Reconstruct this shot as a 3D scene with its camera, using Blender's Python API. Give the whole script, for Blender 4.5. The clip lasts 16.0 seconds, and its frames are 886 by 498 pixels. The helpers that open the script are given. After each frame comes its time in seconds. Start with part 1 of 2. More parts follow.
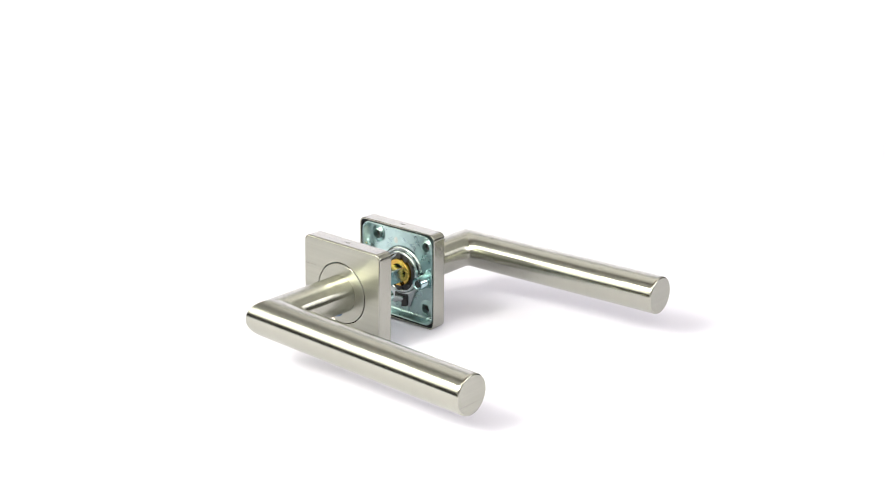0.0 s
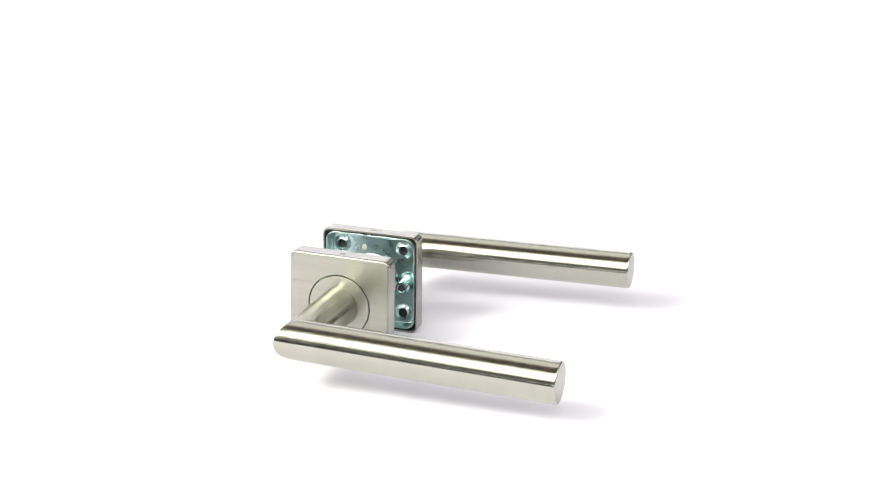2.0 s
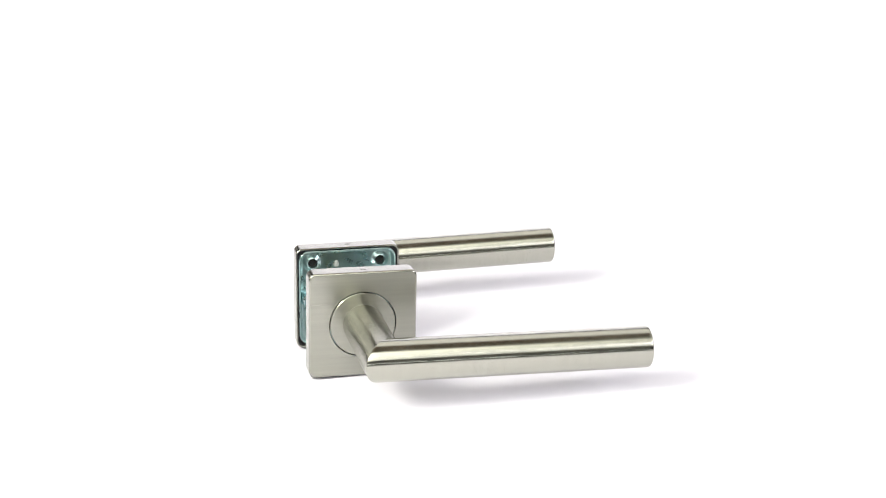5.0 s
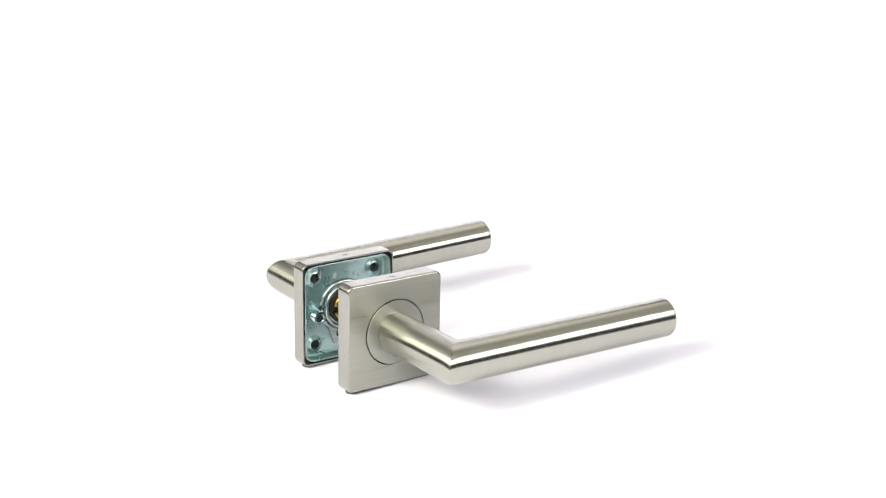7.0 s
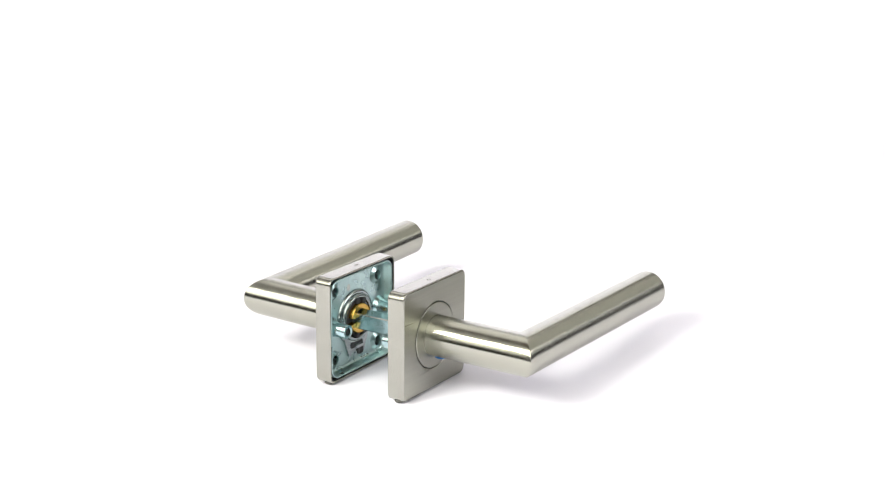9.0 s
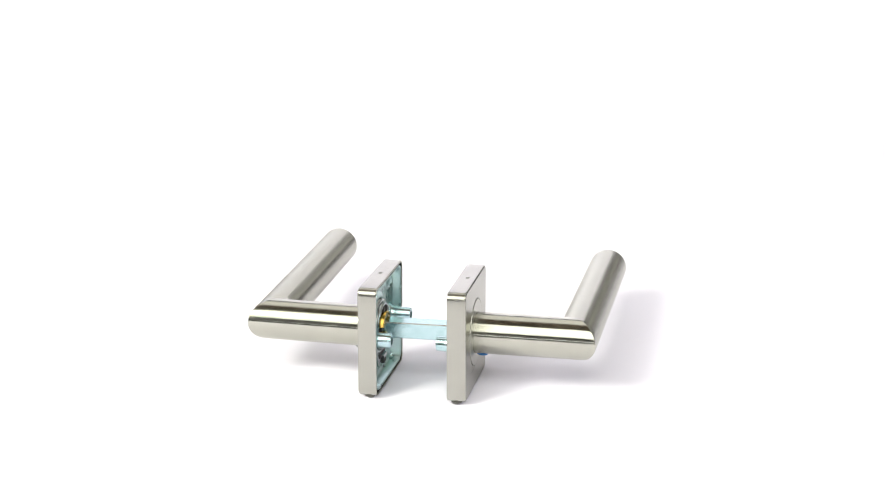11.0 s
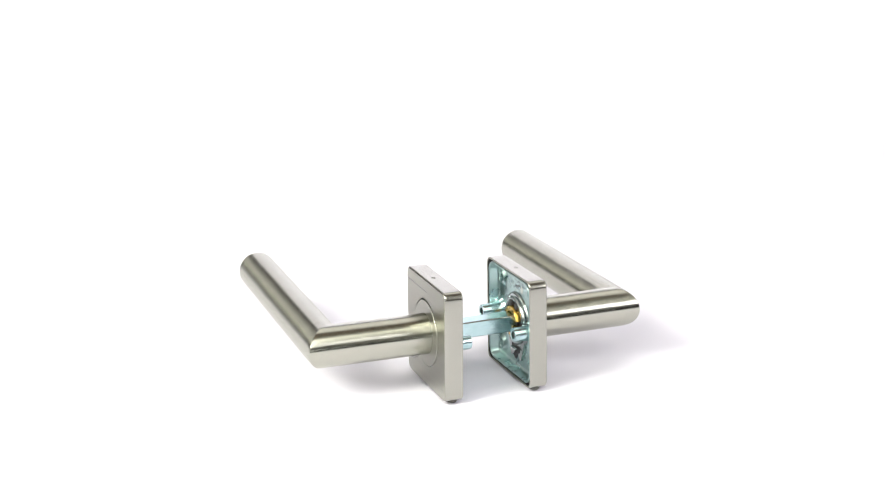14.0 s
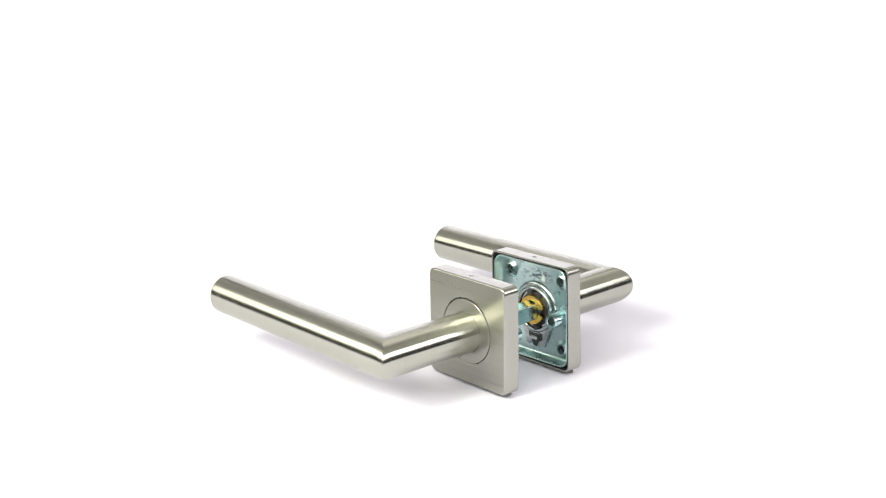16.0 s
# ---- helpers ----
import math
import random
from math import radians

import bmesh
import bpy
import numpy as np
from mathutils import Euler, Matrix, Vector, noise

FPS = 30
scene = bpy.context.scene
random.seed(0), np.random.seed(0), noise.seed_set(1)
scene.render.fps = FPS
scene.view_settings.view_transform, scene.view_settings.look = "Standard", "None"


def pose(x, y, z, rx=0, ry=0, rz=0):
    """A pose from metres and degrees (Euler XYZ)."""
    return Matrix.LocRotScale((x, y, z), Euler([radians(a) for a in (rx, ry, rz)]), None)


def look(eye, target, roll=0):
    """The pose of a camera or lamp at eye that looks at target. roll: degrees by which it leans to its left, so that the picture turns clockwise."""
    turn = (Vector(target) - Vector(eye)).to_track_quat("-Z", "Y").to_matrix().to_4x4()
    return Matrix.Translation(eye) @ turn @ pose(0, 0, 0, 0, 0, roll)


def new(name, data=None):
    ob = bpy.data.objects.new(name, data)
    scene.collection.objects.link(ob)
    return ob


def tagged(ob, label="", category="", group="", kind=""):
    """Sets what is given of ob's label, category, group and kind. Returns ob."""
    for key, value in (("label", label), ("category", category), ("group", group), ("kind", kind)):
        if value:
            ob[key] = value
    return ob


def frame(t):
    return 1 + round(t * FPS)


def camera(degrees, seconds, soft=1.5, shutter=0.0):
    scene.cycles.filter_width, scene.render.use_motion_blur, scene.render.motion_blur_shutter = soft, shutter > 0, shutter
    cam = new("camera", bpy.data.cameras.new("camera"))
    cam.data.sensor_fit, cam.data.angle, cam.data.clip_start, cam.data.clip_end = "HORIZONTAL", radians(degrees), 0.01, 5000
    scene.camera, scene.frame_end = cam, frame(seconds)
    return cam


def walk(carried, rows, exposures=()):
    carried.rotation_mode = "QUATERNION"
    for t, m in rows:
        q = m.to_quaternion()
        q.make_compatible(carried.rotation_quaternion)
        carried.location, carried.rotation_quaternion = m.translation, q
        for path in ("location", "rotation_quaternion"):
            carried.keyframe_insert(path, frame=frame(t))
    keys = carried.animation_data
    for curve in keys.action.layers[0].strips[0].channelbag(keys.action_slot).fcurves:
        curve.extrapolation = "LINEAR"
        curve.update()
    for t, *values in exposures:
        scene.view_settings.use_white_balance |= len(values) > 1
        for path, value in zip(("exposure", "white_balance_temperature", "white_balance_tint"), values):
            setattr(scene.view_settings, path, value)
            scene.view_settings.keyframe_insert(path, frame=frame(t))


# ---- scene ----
cam = camera(33.371, 16.0, soft=1.0)
CAMERA_POSE = pose(0, -0.70725, 0.27592, 0, 0, -0.115) @ pose(0, 0, 0, 90 - 17.479) @ pose(0, 0, 0, 0, 0, -0.583)
walk(cam, [(0.0, CAMERA_POSE), (16.0, CAMERA_POSE)], exposures=[(0.0, -0.15), (16.0, -0.15)])

MM = 0.001
LIFT = 0.00132            # the set's own zero plane above the table, metres
TURN_START, TURN_SPEED = -40.412, 10.7508   # degrees, degrees a second

# ---- light: unseen studio lamps; the large softbox is above and behind the camera ----
world = bpy.data.worlds.new("world")
scene.world = world
world.use_nodes = True
world.node_tree.nodes["Background"].inputs["Color"].default_value = (0.8, 0.85, 1.0, 1)
world.node_tree.nodes["Background"].inputs["Strength"].default_value = 0.02


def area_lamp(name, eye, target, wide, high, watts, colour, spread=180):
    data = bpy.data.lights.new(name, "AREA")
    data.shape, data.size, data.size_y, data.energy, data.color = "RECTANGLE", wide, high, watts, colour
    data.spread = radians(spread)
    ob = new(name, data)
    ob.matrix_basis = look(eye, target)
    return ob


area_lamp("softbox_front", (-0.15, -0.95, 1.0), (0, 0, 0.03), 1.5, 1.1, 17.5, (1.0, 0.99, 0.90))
# Added fills: one for ceiling bounce, one only to whiten the far paper
area_lamp("overhead_fill", (0.06, 1.15, 1.75), (0.06, 1.05, 0), 2.1, 1.5, 14.0, (0.99, 0.975, 0.95))
area_lamp("backdrop_fill", (0.12, 0.90, 1.60), (0.14, 1.62, 0.40), 1.8, 0.8, 16.5, (1.0, 0.985, 0.94), spread=95)
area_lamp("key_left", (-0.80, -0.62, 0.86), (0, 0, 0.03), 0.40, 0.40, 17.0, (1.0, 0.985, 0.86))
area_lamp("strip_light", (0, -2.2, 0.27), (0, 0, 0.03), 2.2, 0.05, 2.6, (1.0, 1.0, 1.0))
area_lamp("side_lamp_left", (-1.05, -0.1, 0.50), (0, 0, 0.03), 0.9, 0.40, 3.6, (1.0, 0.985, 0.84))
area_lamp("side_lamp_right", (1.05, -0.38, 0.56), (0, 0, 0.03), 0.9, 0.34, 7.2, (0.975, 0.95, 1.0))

# ---- materials ----


def material(name):
    mat = bpy.data.materials.new(name)
    mat.use_nodes = True
    nodes, links = mat.node_tree.nodes, mat.node_tree.links
    return mat, nodes, links, nodes["Principled BSDF"]


def mapped_noise(nodes, links, coord, scale, detail=3.0, rough=0.6):
    mapping = nodes.new("ShaderNodeMapping")
    mapping.inputs["Scale"].default_value = scale
    links.new(coord, mapping.inputs["Vector"])
    tex = nodes.new("ShaderNodeTexNoise")
    tex.inputs["Scale"].default_value = 1.0
    tex.inputs["Detail"].default_value = detail
    tex.inputs["Roughness"].default_value = rough
    links.new(mapping.outputs["Vector"], tex.inputs["Vector"])
    return tex.outputs["Fac"]


def span(nodes, links, value, low, high, src=(0.3, 0.7)):
    node = nodes.new("ShaderNodeMapRange")
    node.inputs["From Min"].default_value, node.inputs["From Max"].default_value = src
    node.inputs["To Min"].default_value, node.inputs["To Max"].default_value = low, high
    links.new(value, node.inputs["Value"])
    return node.outputs["Result"]


def blend(nodes, links, fac, one, two):
    node = nodes.new("ShaderNodeMix")
    node.data_type = "RGBA"
    node.inputs["A"].default_value, node.inputs["B"].default_value = (*one, 1), (*two, 1)
    links.new(fac, node.inputs["Factor"])
    return node.outputs["Result"]


def brushed_steel(name, dark, light, rough, aniso, grooves=5200, streak=90, bump=0.05, vary=0.03):
    """Satin stainless steel: grooves run along v of the UV map, so the gloss spreads along u."""
    mat, nodes, links, bsdf = material(name)
    uv = nodes.new("ShaderNodeTexCoord").outputs["UV"]
    fine = mapped_noise(nodes, links, uv, (grooves, streak, 1), 2.0)
    broad = mapped_noise(nodes, links, uv, (280, 7, 1), 3.0)
    grain = nodes.new("ShaderNodeMath")
    grain.operation = "ADD"
    links.new(span(nodes, links, fine, 0, 0.35, (0.25, 0.75)), grain.inputs[0])
    links.new(span(nodes, links, broad, 0, 0.65), grain.inputs[1])
    links.new(blend(nodes, links, grain.outputs[0], dark, light), bsdf.inputs["Base Color"])
    bsdf.inputs["Metallic"].default_value = 1.0
    add = nodes.new("ShaderNodeMath")
    add.operation = "ADD"
    links.new(span(nodes, links, fine, rough - vary, rough + vary), add.inputs[0])
    links.new(span(nodes, links, broad, -0.02, 0.02), add.inputs[1])
    links.new(add.outputs[0], bsdf.inputs["Roughness"])
    bsdf.inputs["Anisotropic"].default_value = aniso
    tangent = nodes.new("ShaderNodeTangent")
    tangent.direction_type = "UV_MAP"
    links.new(tangent.outputs["Tangent"], bsdf.inputs["Tangent"])
    relief = nodes.new("ShaderNodeBump")
    relief.inputs["Strength"].default_value = bump
    relief.inputs["Distance"].default_value = 0.0002
    links.new(fine, relief.inputs["Height"])
    links.new(relief.outputs["Normal"], bsdf.inputs["Normal"])
    return mat


def plated(name, dark, light, rough, scale=220, bump=0.12, scuff=0.0, vary=0.07, smudge=None):
    mat, nodes, links, bsdf = material(name)
    obj = nodes.new("ShaderNodeTexCoord").outputs["Object"]
    cloud = mapped_noise(nodes, links, obj, (scale, scale, scale), 4.0)
    fine = mapped_noise(nodes, links, obj, (scale * 8, scale * 8, scale * 8), 2.0)
    colour = blend(nodes, links, span(nodes, links, cloud, 0, 1), dark, light)
    if scuff:
        marks = mapped_noise(nodes, links, obj, (130, 130, 420), 5.0, 0.75)
        worn = nodes.new("ShaderNodeMix")
        worn.data_type = "RGBA"
        worn.inputs["B"].default_value = (*[c * 0.55 for c in dark], 1)
        links.new(colour, worn.inputs["A"])
        links.new(span(nodes, links, marks, 0, scuff, (0.6, 0.7)), worn.inputs["Factor"])
        colour = worn.outputs["Result"]
    if smudge:
        # a dark rubbed patch: (centre, reach, colour)
        centre, reach, tint = smudge
        away = nodes.new("ShaderNodeVectorMath")
        away.operation = "DISTANCE"
        stretch = nodes.new("ShaderNodeMapping")
        stretch.inputs["Scale"].default_value = (1, 0, 2.6)
        links.new(obj, stretch.inputs["Vector"])
        links.new(stretch.outputs["Vector"], away.inputs[0])
        away.inputs[1].default_value = (centre[0], 0, centre[1] * 2.6)
        near = span(nodes, links, away.outputs["Value"], 0.95, 0.0, (reach * 0.35, reach))
        grit = mapped_noise(nodes, links, obj, (500, 500, 900), 4.0, 0.7)
        both = nodes.new("ShaderNodeMath")
        both.operation = "MULTIPLY"
        links.new(near, both.inputs[0])
        links.new(span(nodes, links, grit, 0, 1, (0.45, 0.6)), both.inputs[1])
        stain = nodes.new("ShaderNodeMix")
        stain.data_type = "RGBA"
        stain.inputs["B"].default_value = (*tint, 1)
        links.new(colour, stain.inputs["A"])
        links.new(both.outputs[0], stain.inputs["Factor"])
        colour = stain.outputs["Result"]
    links.new(colour, bsdf.inputs["Base Color"])
    bsdf.inputs["Metallic"].default_value = 1.0
    links.new(span(nodes, links, cloud, rough - vary, rough + vary), bsdf.inputs["Roughness"])
    relief = nodes.new("ShaderNodeBump")
    relief.inputs["Strength"].default_value = bump
    relief.inputs["Distance"].default_value = 0.0003
    links.new(fine, relief.inputs["Height"])
    links.new(relief.outputs["Normal"], bsdf.inputs["Normal"])
    return mat


def matte(name, dark, light, rough, scale, metallic=0.0):
    mat, nodes, links, bsdf = material(name)
    obj = nodes.new("ShaderNodeTexCoord").outputs["Object"]
    cloud = mapped_noise(nodes, links, obj, (scale, scale, scale), 4.0)
    links.new(blend(nodes, links, span(nodes, links, cloud, 0, 1), dark, light), bsdf.inputs["Base Color"])
    links.new(span(nodes, links, cloud, rough - 0.05, rough + 0.05), bsdf.inputs["Roughness"])
    bsdf.inputs["Metallic"].default_value = metallic
    return mat


STEEL_TUBE = brushed_steel("satin_steel_tube", (0.416, 0.416, 0.358), (0.460, 0.460, 0.398), 0.205, 1.0, 5200, 120, 0.0, 0.008)
STEEL_FACE = brushed_steel("satin_steel_plate", (0.358, 0.358, 0.312), (0.424, 0.424, 0.370), 0.29, 0.8, 7000, 10, 0.0, 0.004)
STEEL_EDGE = plated("polished_steel_edge", (0.365, 0.363, 0.322), (0.40, 0.398, 0.355), 0.23, 120, 0.0, vary=0.015)
ZINC = plated("blue_zinc_plating", (0.385, 0.515, 0.51), (0.475, 0.62, 0.61), 0.29, 160, 0.06, scuff=0.4, vary=0.04)
ZINC_SMUDGED = plated("blue_zinc_plating_rubbed", (0.385, 0.515, 0.51), (0.475, 0.62, 0.61), 0.29, 160, 0.06, scuff=0.4, vary=0.04,
                      smudge=((-0.002, 0.0175), 0.012, (0.07, 0.085, 0.085)))
ZINC_POST = plated("blue_zinc_sleeve", (0.36, 0.51, 0.53), (0.48, 0.64, 0.66), 0.22, 400, 0.05, vary=0.04)
SPRING_STEEL = plated("spring_housing_steel", (0.30, 0.34, 0.335), (0.44, 0.48, 0.475), 0.2, 300, 0.05)
BRASS = plated("yellow_brass", (0.50, 0.30, 0.06), (0.72, 0.47, 0.12), 0.22, 400, 0.08)
BLACK = matte("black_plastic_and_shade", (0.012, 0.012, 0.013), (0.03, 0.03, 0.032), 0.5, 300)
RECESS_SHADE = matte("recess_shade", (0.015, 0.014, 0.013), (0.03, 0.028, 0.026), 0.7, 200)
BLUE_LOCK = matte("blue_thread_sealant", (0.01, 0.10, 0.30), (0.03, 0.16, 0.42), 0.45, 600)
SCREW_STEEL = plated("screw_steel", (0.25, 0.25, 0.24), (0.42, 0.42, 0.40), 0.3, 500)
PALE_SPOT = matte("pale_grey_spot", (0.42, 0.45, 0.43), (0.55, 0.57, 0.54), 0.5, 600)
PUTTY = matte("grey_putty", (0.10, 0.10, 0.095), (0.17, 0.165, 0.155), 0.8, 400)
# Lavender is put into the paper's colour to tint the shadows on it
PAPER = matte("lavender_white_paper", (0.765, 0.755, 0.845), (0.795, 0.785, 0.875), 0.9, 3)
WALL_GREY = matte("grey_wall_paint", (0.48, 0.475, 0.44), (0.54, 0.535, 0.50), 0.9, 30)
ROOM_GREY = matte("grey_studio_paint", (0.022, 0.022, 0.023), (0.034, 0.034, 0.035), 0.8, 2)
WALL_WHITE = matte("white_wall_paint", (0.54, 0.535, 0.51), (0.60, 0.595, 0.57), 0.9, 30)
CEILING_BEIGE = matte("warm_ceiling_paint", (0.30, 0.235, 0.17), (0.36, 0.285, 0.21), 0.9, 2)
ROOM_LIGHT = matte("light_studio_paint", (0.50, 0.50, 0.50), (0.56, 0.56, 0.56), 0.8, 2)
TABLE_DARK = matte("dark_table_laminate", (0.018, 0.018, 0.019), (0.03, 0.03, 0.03), 0.7, 5)

# ---- mesh helpers ----


def part(name, bm, mat, parent, label="", basis=None):
    """Links a bmesh as one mesh object under a thing or a part."""
    bmesh.ops.recalc_face_normals(bm, faces=bm.faces)
    data = bpy.data.meshes.new(name)
    bm.to_mesh(data)
    bm.free()
    data.materials.append(mat)
    ob = new(name, data)
    ob.parent = parent
    if basis is not None:
        ob.matrix_basis = basis
    if label:
        tagged(ob, label)
    return ob


def set_uv(bm, fn):
    """UV map from a function of the vertex place."""
    layer = bm.loops.layers.uv.verify()
    for face in bm.faces:
        for loop in face.loops:
            loop[layer].uv = fn(loop.vert.co)


def ring(bm, points):
    return [bm.verts.new(p) for p in points]


def bridge(bm, a, b, sharp=False, smooth=True):
    n = len(a)
    for i in range(n):
        f = bm.faces.new((a[i], a[(i + 1) % n], b[(i + 1) % n], b[i]))
        f.smooth = smooth
    if sharp:
        crease(bm, b)


def crease(bm, loop):
    n = len(loop)
    for i in range(n):
        e = bm.edges.get((loop[i], loop[(i + 1) % n]))
        if e:
            e.smooth = False


def round_square(half, radius, corner=7, side=10):
    """Outline of a square with rounded corners, as (x, z) pairs, counter-clockwise."""
    pts = []
    for k in range(4):
        a0 = k * math.pi / 2
        cx = (half - radius) * (1 if k in (0, 3) else -1)
        cz = (half - radius) * (1 if k in (0, 1) else -1)
        arc = [(cx + radius * math.cos(a0 + math.pi / 2 * i / corner), cz + radius * math.sin(a0 + math.pi / 2 * i / corner)) for i in range(corner + 1)]
        pts += arc
        k2 = (k + 1) % 4
        nx = (half - radius) * (1 if k2 in (0, 3) else -1) + radius * math.cos(a0 + math.pi / 2)
        nz = (half - radius) * (1 if k2 in (0, 1) else -1) + radius * math.sin(a0 + math.pi / 2)
        x, z = arc[-1]
        pts += [(x + (nx - x) * i / side, z + (nz - z) * i / side) for i in range(1, side)]
    return pts


def turned(bm, profile, seg=48, cx=0.0, cz=0.0, sg=1, hard=25, closed=False):
    """Revolves (radius, y) pairs about the y axis through (cx, cz). Millimetres."""
    rings = []
    for r, y in profile:
        rings.append(ring(bm, [(MM * (cx + r * math.cos(2 * math.pi * i / seg)), MM * sg * y, MM * (cz + r * math.sin(2 * math.pi * i / seg))) for i in range(seg)]))
    for a, b in zip(rings, rings[1:]):
        bridge(bm, a, b)
    if closed:
        bridge(bm, rings[-1], rings[0])
    else:
        bm.faces.new(rings[0])
        bm.faces.new(rings[-1])
    bm.normal_update()
    for e in bm.edges:
        if len(e.link_faces) == 2 and e.link_faces[0].normal.angle(e.link_faces[1].normal, 0) > radians(hard):
            e.smooth = False
    return bm


def prism(bm, outline, y0, y1, sg=1, bevel=0.0):
    """A plate with that (x, z) outline from y0 to y1. Millimetres."""
    a = ring(bm, [(MM * x, MM * sg * y0, MM * z) for x, z in outline])
    b = ring(bm, [(MM * x, MM * sg * y1, MM * z) for x, z in outline])
    bridge(bm, a, b, smooth=False)
    bm.faces.new(a)
    bm.faces.new(b)
    if bevel:
        bmesh.ops.bevel(bm, geom=list(bm.edges), offset=bevel * MM, segments=2, affect="EDGES")
    return bm


def harden(bm, hard=30):
    bm.normal_update()
    for f in bm.faces:
        f.smooth = True
    for e in bm.edges:
        if len(e.link_faces) == 2 and e.link_faces[0].normal.angle(e.link_faces[1].normal, 0) > radians(hard):
            e.smooth = False


# ---- structure: white sweep, unseen dark table and room toned for the reflections ----
def make_structure():
    bm = bmesh.new()
    front = -0.45
    prof = [(front, -0.004), (front, 0.0), (0.0, 0), (0.3, 0), (0.6, 0), (1.0, 0), (1.3, 0)]
    prof += [(1.3 + 0.45 * math.sin(a), 0.45 - 0.45 * math.cos(a)) for a in [math.pi / 2 * i / 12 for i in range(1, 13)]]
    prof += [(1.75, 0.8), (1.75, 1.25)]
    rows = [ring(bm, [(x, y, z) for x in (-0.68, -0.25, 0.25, 0.68)]) for y, z in prof]
    for a, b in zip(rows, rows[1:]):
        for i in range(3):
            bm.faces.new((a[i], a[i + 1], b[i + 1], b[i])).smooth = True
    ob = part("backdrop", bm, PAPER, None)
    tagged(ob, "seamless white paper sweep under the door handles", "backdrop", kind="structure")

    def slab(name, lo, hi, mat, label, category):
        b = bmesh.new()
        bmesh.ops.create_cube(b, size=1.0)
        for v in b.verts:
            v.co = [lo[i] + (v.co[i] + 0.5) * (hi[i] - lo[i]) for i in range(3)]
        return tagged(part(name, b, mat, None), label, category, kind="structure")

    slab("table", (-1.1, -1.0, -0.05), (1.1, 1.8, -0.008), TABLE_DARK, "dark laminate table under the white paper sweep", "table")
    slab("wall_back", (-1.27, 2.0, -0.8), (1.27, 2.1, 2.3), ROOM_GREY, "dark grey painted studio wall", "wall")
    slab("wall_front", (-1.27, -2.9, -0.8), (1.27, -2.8, 2.3), ROOM_LIGHT, "light grey painted studio wall", "wall")
    slab("wall_left", (-1.27, -2.8, -0.8), (-1.17, 2.0, 2.3), WALL_WHITE, "white painted studio wall behind an added dark panel", "wall")
    slab("wall_right", (1.17, -2.8, -0.8), (1.27, 2.0, 2.3), WALL_GREY, "grey painted studio wall behind an added dark panel", "wall")
    # Unseen dark panels, added for the dark bands reflected in the steel
    slab("dark_flag", (-1.17, -2.8, -0.8), (-1.15, 2.0, 0.28), ROOM_GREY, "unseen dark grey panel added along the white wall to darken reflections", "dado")
    slab("dark_flag", (1.15, -2.8, -0.8), (1.17, 2.0, 0.36), ROOM_GREY, "unseen dark grey panel added along the grey wall to darken reflections", "dado")
    slab("ceiling", (-1.27, -2.9, 2.3), (1.27, 2.1, 2.4), CEILING_BEIGE, "warm beige painted studio ceiling", "ceiling")
    slab("floor", (-1.27, -2.9, -0.85), (1.27, 2.1, -0.8), ROOM_GREY, "dark grey studio floor", "floor")


make_structure()

# ---- the pair of door handles ----
THICK, TUBE_R = 8.91, 9.88
HALVES = {
    "A": dict(sg=-1, y=18.11, yaw=0.14, lean=0.23, spin=2.04, neck=48.25, length=126.76, alpha=0.93, z=25.94, ox=-44.82, droop=-0.38),
    "B": dict(sg=1, y=15.22, yaw=-0.15, lean=0.7, spin=1.47, neck=50.06, length=126.63, alpha=0.67, z=25.57, ox=-44.74, droop=0.9),
}


def half_basis(h):
    return pose(h["ox"] * MM, h["sg"] * h["y"] * MM, 26 * MM + LIFT, 0, 0, h["yaw"]) @ pose(0, 0, 0, h["lean"]) @ pose(0, 0, 0, 0, h["spin"])


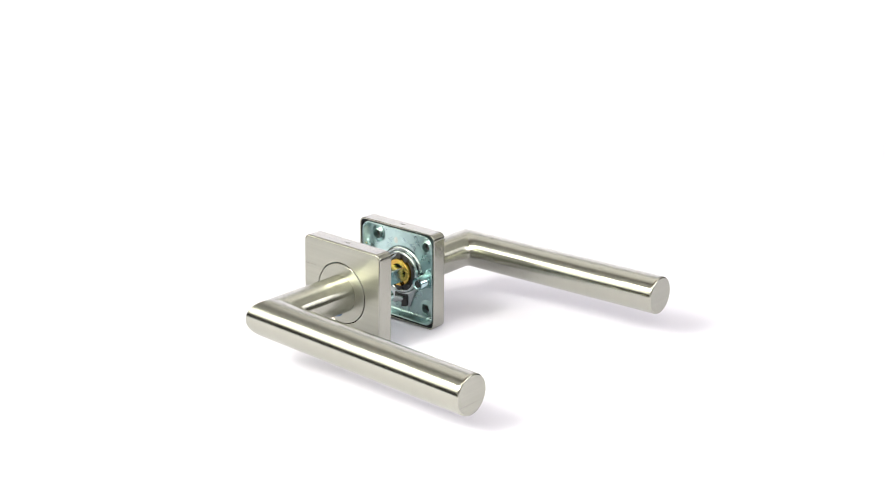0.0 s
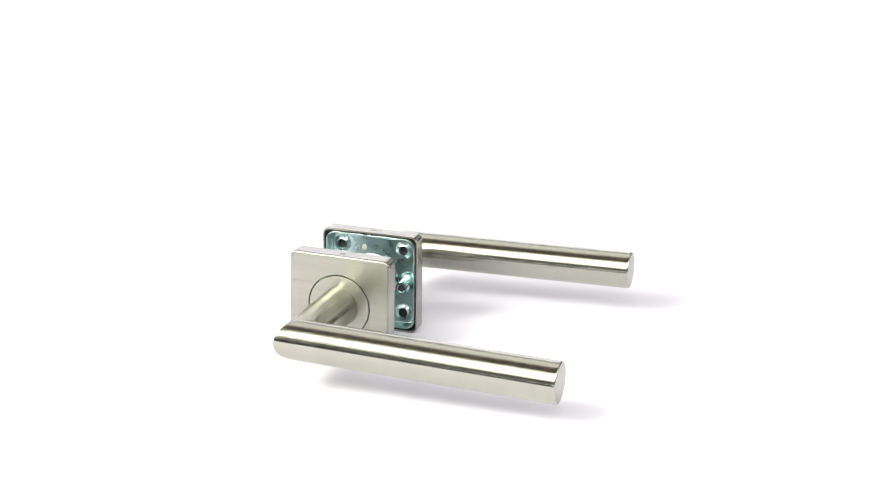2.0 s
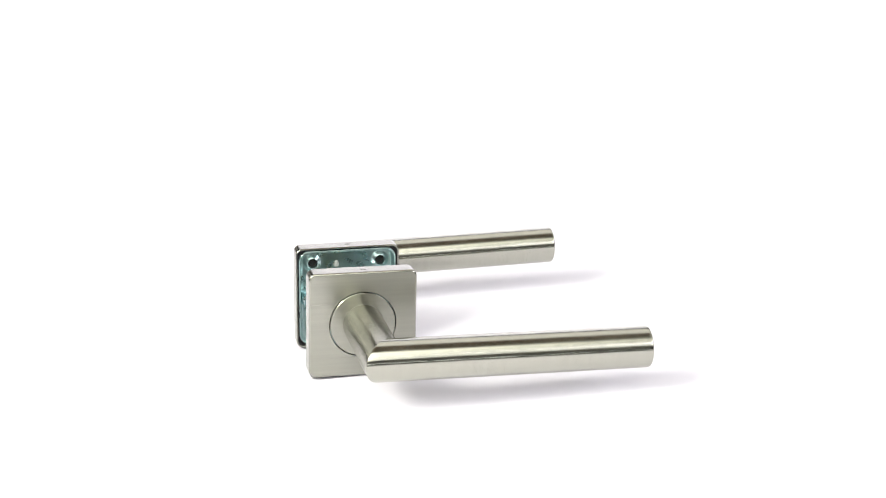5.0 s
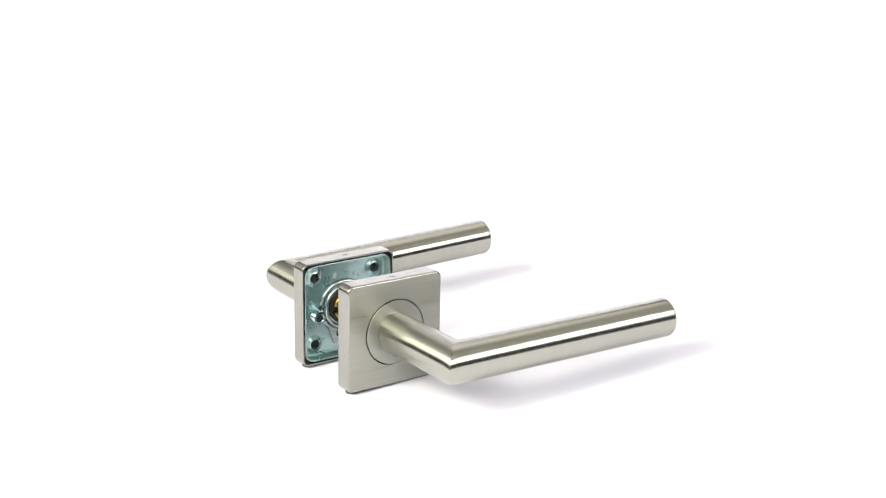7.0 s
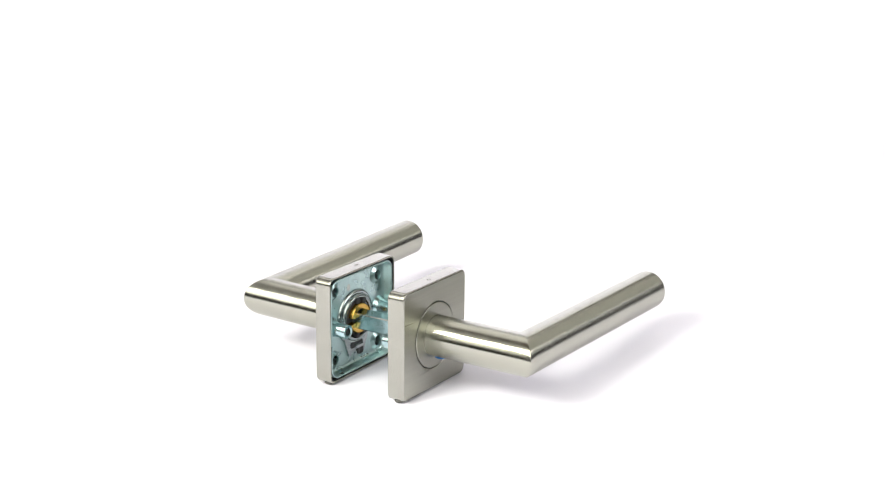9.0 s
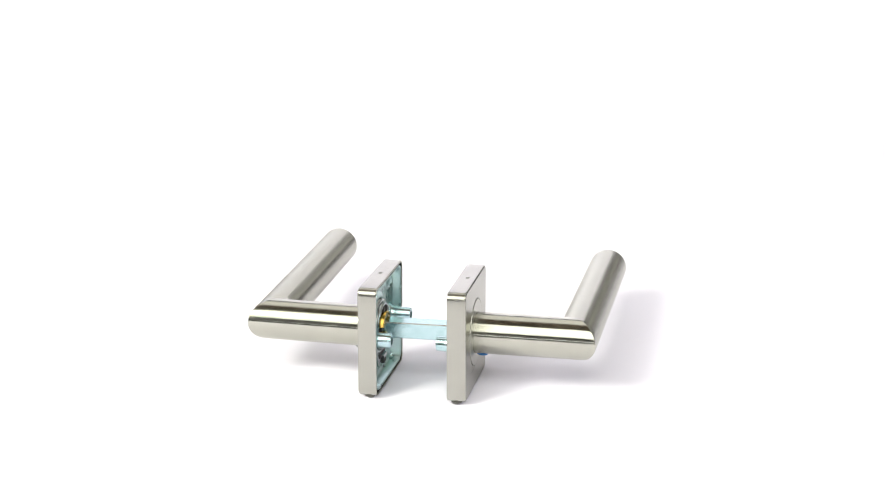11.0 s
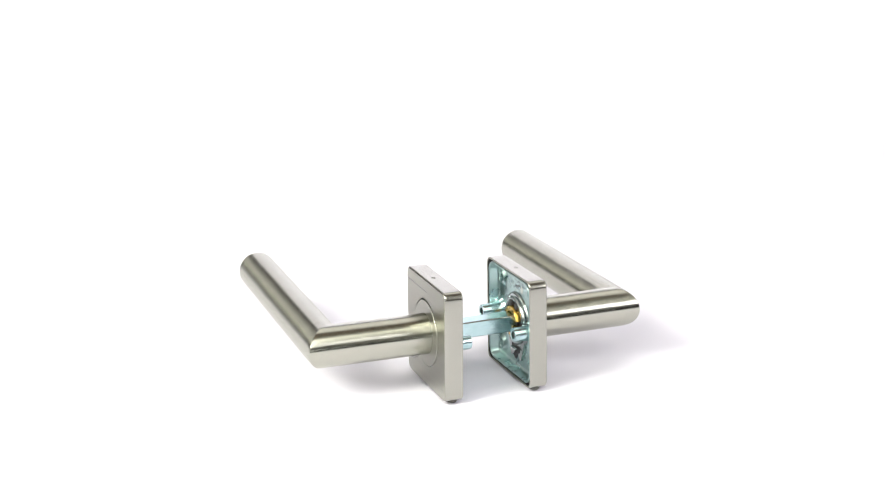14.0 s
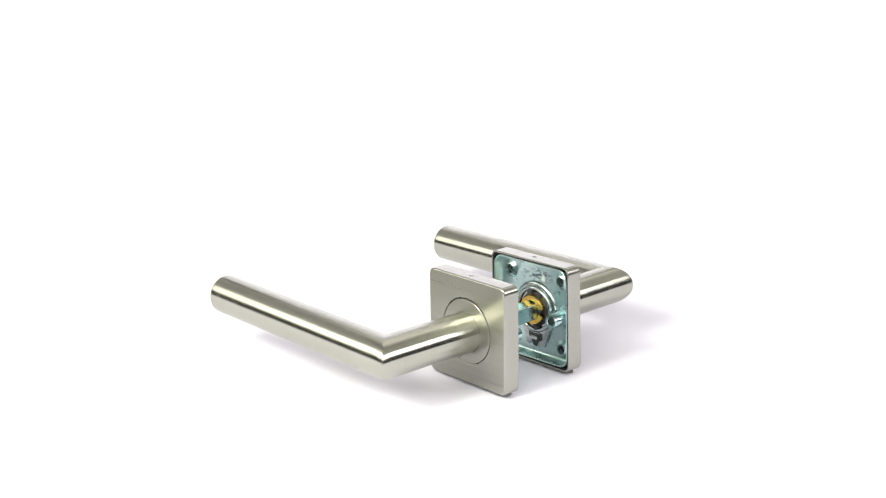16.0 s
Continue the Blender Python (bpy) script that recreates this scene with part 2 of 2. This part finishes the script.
def make_cover(h, parent):
    """Hollow square rosette cover: rounded shell with a round opening in its face."""
    sg, bm = h["sg"], bmesh.new()
    wall, hole = 0.75, 16.4
    base = round_square(26.4, 3.5)
    angles = [math.atan2(z, x) for x, z in base]

    def square(half, radius, y):
        return ring(bm, [(MM * x, MM * sg * y, MM * z) for x, z in round_square(half, radius)])

    def circle(r, y):
        return ring(bm, [(MM * r * math.cos(a), MM * sg * y, MM * r * math.sin(a)) for a in angles])

    loops = [square(26.15, 3.3, 0.0), square(26.4, 3.5, 0.25), square(26.4, 3.5, 0.6), square(26.4, 3.5, THICK - 1.5), square(26.4, 3.5, THICK - 1.05), square(26.32, 3.4, THICK - 0.62),
             square(26.08, 3.2, THICK - 0.25), square(25.7, 2.9, THICK - 0.05), square(25.25, 2.6, THICK), circle(hole + 0.25, THICK), circle(hole, THICK - 0.2),
             circle(hole, THICK - wall), square(26.4 - wall, 2.9, THICK - wall), square(26.4 - wall, 2.9, 0.0)]
    for a, b in zip(loops, loops[1:]):
        bridge(bm, a, b)
    bridge(bm, loops[-1], loops[0])
    for i in (0, 8, 9, 10, 11, 12, 13):
        crease(bm, loops[i])
    set_uv(bm, lambda co: (co.z + 0.3 * co.y, co.x + co.y))
    bm.faces.ensure_lookup_table()
    count = len(base)
    for f in bm.faces[:7 * count]:
        f.material_index = 1
    cover = part("rosette_cover", bm, STEEL_FACE, parent, "square satin steel rosette cover", half_basis(h))
    cover.data.materials.append(STEEL_EDGE)
    # Grey ring laid on the steel as the shade of an uncut dimple
    bm = bmesh.new()
    rims = [ring(bm, [(MM * (0.6 + 1.2 * r * math.cos(t)), MM * sg * (4.6 + 0.85 * r * math.sin(t)), MM * z) for t in [2 * math.pi * i / 18 for i in range(18)]])
            for r, z in ((1.15, 26.41), (1.0, 26.43), (0.62, 26.43), (0.5, 26.41))]
    for a, b in zip(rims, rims[1:]):
        bridge(bm, a, b)
    part("set_hole_ring", bm, PUTTY, cover, "tiny grey ring drawn for the shade of an uncut set hole")
    # Black strip added as the shade in the gap between cover and plate
    bm = bmesh.new()
    loops = [square(25.63, 2.9, THICK - 1.2), square(25.63, 2.9, 0.4), square(25.3, 2.8, 0.4), square(25.3, 2.8, 2.4), square(24.0, 4.6, 2.4), square(24.0, 4.6, THICK - 1.2)]
    for a, b in zip(loops, loops[1:] + loops[:1]):
        bridge(bm, a, b, smooth=False)
    part("gap_shade", bm, BLACK, cover, "black strip added to darken the gap inside the cover")
    return cover


def make_plate(h, parent):
    """Blue zinc-plated pressed base plate inside the cover, with its fittings."""
    sg, bm = h["sg"], bmesh.new()
    floor_y = 5.2
    holes = [(17.3 * a, 17.3 * b) for a in (-1, 1) for b in (-1, 1)]

    def square(half, radius, y):
        return ring(bm, [(MM * x, MM * sg * y, MM * z) for x, z in round_square(half, radius)])

    loops = [square(24.85, 5.5, floor_y + 1.0), square(24.85, 5.5, 0.45), square(24.68, 5.3, 0.2), square(24.3, 4.8, 0.2), square(24.0, 4.6, 0.6),
             square(23.5, 4.3, floor_y - 1.2), square(23.0, 4.0, floor_y - 0.35), square(22.2, 3.6, floor_y)]
    for a, b in zip(loops, loops[1:]):
        bridge(bm, a, b)
    # pressed floor, pierced at the four screw seats
    edges = [bm.edges.get((loops[-1][i - 1], loops[-1][i])) for i in range(len(loops[-1]))]
    for x, z in holes:
        rim = ring(bm, [(MM * (x + 3.9 * math.cos(2 * math.pi * i / 24)), MM * sg * floor_y, MM * (z + 3.9 * math.sin(2 * math.pi * i / 24))) for i in range(24)])
        edges += [bm.edges.new((rim[i - 1], rim[i])) for i in range(24)]
    bmesh.ops.triangle_fill(bm, use_beauty=True, use_dissolve=False, edges=edges)
    plate = part("base_plate", bm, ZINC_SMUDGED if sg < 0 else ZINC, parent, "blue zinc-plated pressed steel base plate", half_basis(h))
    for x, z in holes:
        bm = bmesh.new()
        turned(bm, [(4.75, floor_y + 0.3), (4.7, floor_y - 0.05), (4.3, floor_y - 0.22), (3.4, floor_y - 0.95), (2.75, floor_y - 1.4), (2.5, floor_y - 1.48), (2.45, floor_y - 1.4),
                    (2.45, floor_y + 1.6), (2.65, floor_y + 1.6)], 28, x, z, sg, 50, closed=True)
        part("screw_seat", bm, ZINC, plate)
        # Dark disc closes the hole, standing in for the shade inside it
        bm = bmesh.new()
        turned(bm, [(2.5, floor_y + 1.5), (2.5, floor_y + 1.6)], 24, x, z, sg)
        part("screw_hole_shade", bm, RECESS_SHADE, plate, "dark disc for the shade in the screw hole")
    for x in (-19.8, 19.8):
        bm = bmesh.new()
        turned(bm, [(5.6, floor_y + 0.2), (5.2, floor_y - 0.5), (4.4, floor_y - 1.2), (4.0, floor_y - 2.2), (3.7, floor_y - 3.8), (3.4, -5.4), (3.2, -5.85), (2.15, -5.95), (1.85, -5.7), (1.8, 3.0)],
               28, x, 0.0, sg, 40)
        part("screw_sleeve", bm, ZINC_POST, plate, "tubular blue zinc screw sleeve")
        # The shade in the sleeve is another dark disc, just below its mouth
        bm = bmesh.new()
        turned(bm, [(1.85, -4.9), (1.85, -4.8)], 20, x, 0.0, sg)
        part("sleeve_bore_shade", bm, RECESS_SHADE, plate, "dark disc for the shade in the threaded bore")
    bm = bmesh.new()
    turned(bm, [(14.2, floor_y + 0.2), (13.9, floor_y - 0.6), (13.2, floor_y - 1.2), (12.4, floor_y - 1.4), (12.1, floor_y - 1.2), (11.9, floor_y - 1.2), (11.6, floor_y - 2.2), (11.0, floor_y - 2.6),
                (10.4, floor_y - 2.6), (9.9, floor_y - 2.2), (9.7, floor_y - 1.2), (8.7, floor_y - 1.0), (8.7, floor_y + 0.2)], 56, 0, 0, sg, 50, closed=True)
    part("spring_housing", bm, SPRING_STEEL, plate, "round stepped steel spring housing")
    bm = bmesh.new()
    turned(bm, [(8.68, floor_y + 0.1), (8.68, floor_y - 1.5), (8.4, floor_y - 1.8), (7.6, floor_y - 1.8), (7.2, floor_y - 1.2), (4.9, floor_y - 1.2), (4.8, floor_y - 2.6), (4.1, floor_y - 2.6), (4.1, floor_y + 0.1)], 40, 0, 0, sg, 40, closed=True)
    part("bearing_ring", bm, BLACK, plate, "black bearing ring")
    # brass bushing in two arcs with slots between them
    for a0, a1 in ((-48, 168), (196, 286)):
        bm = bmesh.new()
        n, prof = 16, [(7.5, floor_y - 1.0), (7.5, floor_y - 3.6), (7.2, floor_y - 4.0), (5.0, floor_y - 4.0), (4.6, floor_y - 3.6), (4.6, floor_y - 1.0)]
        sections = []
        for i in range(n + 1):
            a = radians(a0 + (a1 - a0) * i / n)
            sections.append(ring(bm, [(MM * r * math.cos(a), MM * sg * y, MM * r * math.sin(a)) for r, y in prof]))
        for a, b in zip(sections, sections[1:]):
            bridge(bm, a, b)
        bm.faces.new(sections[0])
        bm.faces.new(sections[-1])
        harden(bm, 40)
        part("bushing", bm, BRASS, plate, "worn yellow brass bushing")
    # black clip knobs round the bushing
    for ang in ((75, 115, 262) if sg < 0 else (62, 95, 264, 302)):
        bm = bmesh.new()
        turned(bm, [(1.7, floor_y - 0.6), (1.7, floor_y - 2.7), (1.35, floor_y - 3.0)], 14, 8.9 * math.cos(radians(ang)), 8.9 * math.sin(radians(ang)), sg)
        part("stop_knob", bm, BLACK, plate)
    # tongue under the housing with its window and bent tab
    bm = bmesh.new()
    prism(bm, [(-10.8, -7.0), (-6.2, -19.0), (-4.4, -19.2), (-3.4, -17.6), (3.4, -17.6), (4.4, -19.2), (6.2, -19.0), (10.8, -7.0)], floor_y - 1.1, floor_y + 0.1, sg, 0.2)
    part("spring_tongue", bm, SPRING_STEEL, plate, "tapered steel spring tongue")
    # The window isn't cut: raised black blocks stand in for its shaded depth
    bm = bmesh.new()
    if sg > 0:
        prism(bm, [(-4.2, -12.4), (4.2, -12.4), (4.5, -15.2), (-4.5, -15.2)], floor_y - 1.6, floor_y - 0.6, sg)
        # Black leg added where the right prong only looks dark
        prism(bm, [(0.9, -15.2), (3.9, -15.2), (3.9, -19.0), (0.9, -19.4)], floor_y - 2.2, floor_y - 0.6, sg)
    else:
        prism(bm, [(-4.6, -12.2), (-4.6, -15.6), (-2.0, -16.4), (-0.6, -19.6), (1.6, -19.0), (2.4, -16.4), (4.6, -15.6), (4.6, -12.2), (2.2, -11.2), (-2.2, -11.2)], floor_y - 1.35, floor_y - 0.6, sg, 0.15)
    part("tongue_window_shade", bm, BLACK, plate, "black block put in for the dark depth of the tongue's window")
    bm = bmesh.new()
    for i in range(4):
        depth = [floor_y - 1.2, floor_y - 2.2, floor_y - 2.9, floor_y - 3.1, floor_y - 3.0][i:i + 2]
        drop = [-14.0, -14.1, -14.4, -14.9, -15.4][i:i + 2]
        rows = [[(MM * x, MM * sg * y, MM * (z + up)) for x in (-2.7, 2.7)] for y, z in zip(depth, drop) for up in (0.0, 0.55)]
        low0, top0, low1, top1 = [[bm.verts.new(p) for p in row] for row in rows]
        for q in ((low0[0], low0[1], low1[1], low1[0]), (top0[0], top0[1], top1[1], top1[0]), (low0[0], low1[0], top1[0], top0[0]), (low0[1], low1[1], top1[1], top0[1])):
            bm.faces.new(q)
        if i == 3:
            bm.faces.new((low1[0], low1[1], top1[1], top1[0]))
    bmesh.ops.remove_doubles(bm, verts=list(bm.verts), dist=0.00001)
    harden(bm, 40)
    part("bent_tab", bm, SPRING_STEEL, plate, "small curved steel tab")
    # embossed pip, in a pale matte grey
    bm = bmesh.new()
    bmesh.ops.create_uvsphere(bm, u_segments=16, v_segments=8, radius=1.0)
    for v in bm.verts:
        v.co = (MM * (-4.9 + v.co.x * 1.3), MM * sg * (floor_y + v.co.y * 0.25), MM * (16.0 + v.co.z * 2.0 * (1 if v.co.z > 0 else 0.8)))
    harden(bm, 80)
    part("pip", bm, PALE_SPOT, plate)
    return plate


def make_lever(h, parent):
    """Round tube lever: neck and grip joined in a mitre, with a flat closed end."""
    sg, bm, seg, r = h["sg"], bmesh.new(), 72, TUBE_R
    layer = bm.loops.layers.uv.verify()
    zz = h["z"] - 26
    a, dr = radians(h["alpha"]), radians(h["droop"])
    d = Vector((math.cos(a), math.sin(a), math.sin(dr)))
    n = Vector((-math.sin(a), math.cos(a), 0))
    c = Vector((0, THICK + h["neck"], zz))
    w = (d * Vector((1, 1, 0)) + Vector((0, -1, 0))).normalized()
    ph = [2 * math.pi * i / seg for i in range(seg)]

    def place(p):
        return (MM * p.x, MM * sg * p.y, MM * p.z)

    def neck_ring(y):
        return ring(bm, [place(Vector((r * math.cos(t), y, zz + r * math.sin(t)))) for t in ph])

    mitre = [Vector((r * math.cos(t), c.y + r * math.cos(t) * w.y / w.x, zz + r * math.sin(t))) for t in ph]

    def grip_ring(s, rr=r):
        return ring(bm, [place(c + d * s - n * (rr * math.cos(t)) + Vector((0, 0, rr * math.sin(t)))) for t in ph])

    def mitre_ring(s):
        # the weld is ground smooth: rounded outside, filled inside
        shift = Vector((0, s, 0)) if s < 0 else d * s
        ease = max(0.0, 1 - abs(s) / 5.0) ** 2
        return ring(bm, [place(p + shift + w * (ease * abs(math.cos(t)) * (0.9 if math.cos(t) > 0 else 0.55))) for p, t in zip(mitre, ph)])

    end = h["length"]
    weld = [-5.0, -3.6, -2.4, -1.3, -0.5, -0.1, 0.1, 0.5, 1.3, 2.4, 3.6, 5.0]
    rings = [neck_ring(THICK - 1.5), neck_ring(THICK + 5), neck_ring(c.y - 18)] + [mitre_ring(s) for s in weld]
    rings += [grip_ring(18), grip_ring(60), grip_ring(end - 1.6), grip_ring(end - 0.7), grip_ring(end - 0.2, r - 0.2), grip_ring(end, r - 0.7)]
    along = [THICK - 1.5, THICK + 5, c.y - 18] + [c.y + s for s in weld] + [c.y + 18, c.y + 60, c.y + end - 1.6, c.y + end - 0.7, c.y + end - 0.2, c.y + end]
    for k, (one, two) in enumerate(zip(rings, rings[1:])):
        for i in range(seg):
            j = (i + 1) % seg
            f = bm.faces.new((one[i], one[j], two[j], two[i]))
            f.smooth = True
            for loop, (ring_no, m) in zip(f.loops, ((k, i), (k, i + 1), (k + 1, i + 1), (k + 1, i))):
                u = along[ring_no]
                if 3 <= ring_no < 3 + len(weld):
                    off = r * math.cos(ph[m % seg])
                    u += off if weld[ring_no - 3] > 0 else -off
                loop[layer].uv = (u * MM, m / seg * 2 * math.pi * r * MM)
    crease(bm, rings[-1])
    cap = bm.faces.new(rings[-1])
    cap.material_index = 1
    for loop in cap.loops:
        loop[layer].uv = (loop.vert.co.z, loop.vert.co.y)
    lever = part("lever", bm, STEEL_TUBE, parent, "round satin steel lever with a mitred elbow", half_basis(h))
    lever.data.materials.append(STEEL_FACE)
    bm = bmesh.new()
    turned(bm, [(15.95, THICK - 1.0), (15.95, THICK - 0.05), (15.7, THICK + 0.2), (r + 0.45, THICK + 0.2), (r + 0.3, THICK + 0.1), (r - 0.3, THICK + 0.1), (r - 0.3, THICK - 1.0)], 64, 0, zz * 0.4, sg, 30, closed=True)
    set_uv(bm, lambda co: (co.z, co.x))
    part("neck_collar", bm, STEEL_FACE, lever, "round flush steel collar disc")
    bm = bmesh.new()
    y = THICK + (3.4 if h["sg"] < 0 else 6.0)
    wide = 1.25 if h["sg"] < 0 else 1.0
    rings = [ring(bm, [(MM * wide * rr * math.cos(t), MM * sg * (y + wide * rr * math.sin(t)), MM * (zz - r + z0)) for t in ph[::4]]) for rr, z0 in ((2.3, 0.9), (2.3, -0.45), (1.9, -0.85), (1.0, -0.85), (1.0, -0.3))]
    for one, two in zip(rings, rings[1:]):
        bridge(bm, one, two)
    bm.faces.new(rings[0])
    bm.faces.new(rings[-1])
    harden(bm, 40)
    if sg > 0:
        part("grub_screw", bm, SCREW_STEEL, lever, "grey steel grub screw")
    else:
        part("grub_screw", bm, BLUE_LOCK, lever, "grub screw covered in blue thread sealant")
    return lever


handles = tagged(new("door_handle_set"), "pair of satin stainless steel lever door handles joined by a spindle", "door handle")
for key in ("A", "B"):
    make_cover(HALVES[key], handles)
    make_plate(HALVES[key], handles)
    make_lever(HALVES[key], handles)


def make_spindle():
    one = half_basis(HALVES["A"]) @ Vector((0, -4.0 * MM, (HALVES["A"]["z"] - 26) * MM))
    two = half_basis(HALVES["B"]) @ Vector((0, 4.0 * MM, (HALVES["B"]["z"] - 26) * MM))
    way = (two - one).normalized()
    side = way.cross(Vector((0, 0, 1))).normalized()
    up = side.cross(way)
    bm = bmesh.new()
    loops = []
    for p, s in ((one, 3.6), (one + way * 0.0006, 4.0), (two - way * 0.0006, 4.0), (two, 3.6)):
        loops.append(ring(bm, [p + (side * (a * s - math.copysign(b, a)) + up * (c * s - math.copysign(e, c))) * MM
                               for a, c, b, e in ((1, 1, 0, 0.5), (1, 1, 0.5, 0), (-1, 1, 0.5, 0), (-1, 1, 0, 0.5), (-1, -1, 0, 0.5), (-1, -1, 0.5, 0), (1, -1, 0.5, 0), (1, -1, 0, 0.5))]))
    for a, b in zip(loops, loops[1:]):
        bridge(bm, a, b, smooth=False)
    bm.faces.new(loops[0])
    bm.faces.new(loops[-1])
    bm.faces.ensure_lookup_table()
    for k, f in enumerate(bm.faces[:24]):
        f.material_index = 1 if k % 8 == 0 or k % 8 == 2 else 0
    bar = part("spindle", bm, ZINC_POST, handles, "square blue zinc-plated spindle bar with scuffed edges")
    bar.data.materials.append(SCREW_STEEL)


make_spindle()


def make_putty(h):
    """Small lump of putty between the rosette's lower edge and the paper."""
    bm = bmesh.new()
    bmesh.ops.create_icosphere(bm, subdivisions=3, radius=1.0)
    low = (half_basis(h) @ Vector((-21 * MM, h["sg"] * 4.0 * MM, -26 * MM)))
    for v in bm.verts:
        k = 1 + 0.15 * noise.noise(v.co * 2.0 + Vector((h["y"], 0, 0)))
        v.co = (v.co.x * 3.6 * MM * k, v.co.y * 2.7 * MM * k, (v.co.z + 1) * (low.z + 0.0003) * 0.5)
    harden(bm, 80)
    ob = part("putty", bm, PUTTY, None)
    ob.location = (low.x, low.y, 0)
    return tagged(ob, "small dark grey lump of putty under the steel rosette", "putty", "putty under the rosettes"), low


putties = [make_putty(HALVES[key]) for key in ("A", "B")]


# ---- what moves: the set turns steadily, with the slight wobble of its turntable ----
def cubic(c, s):
    return ((c[0] * s + c[1]) * s + c[2]) * s + c[3]


def turn_pose(t):
    s = t / 8.0 - 1.0
    aside = cubic((-0.098, 0.911, -0.008, -0.42), s) * MM
    rise = 0.6 * cubic((0.256, 0.407, 0.217, -0.208), s) * MM
    lean = cubic((0.0, 0.254, -0.113, -0.114), s)
    return pose(aside, 0, rise, 0, lean, 0) @ pose(0, 0, 0, 0, 0, TURN_START + TURN_SPEED * t)


def motions():
    steps = [0.5 * i for i in range(33)]
    walk(handles, [(t, turn_pose(t)) for t in steps])
    for ob, low in putties:
        walk(ob, [(t, turn_pose(t) @ pose(low.x, low.y, 0)) for t in steps])


motions()
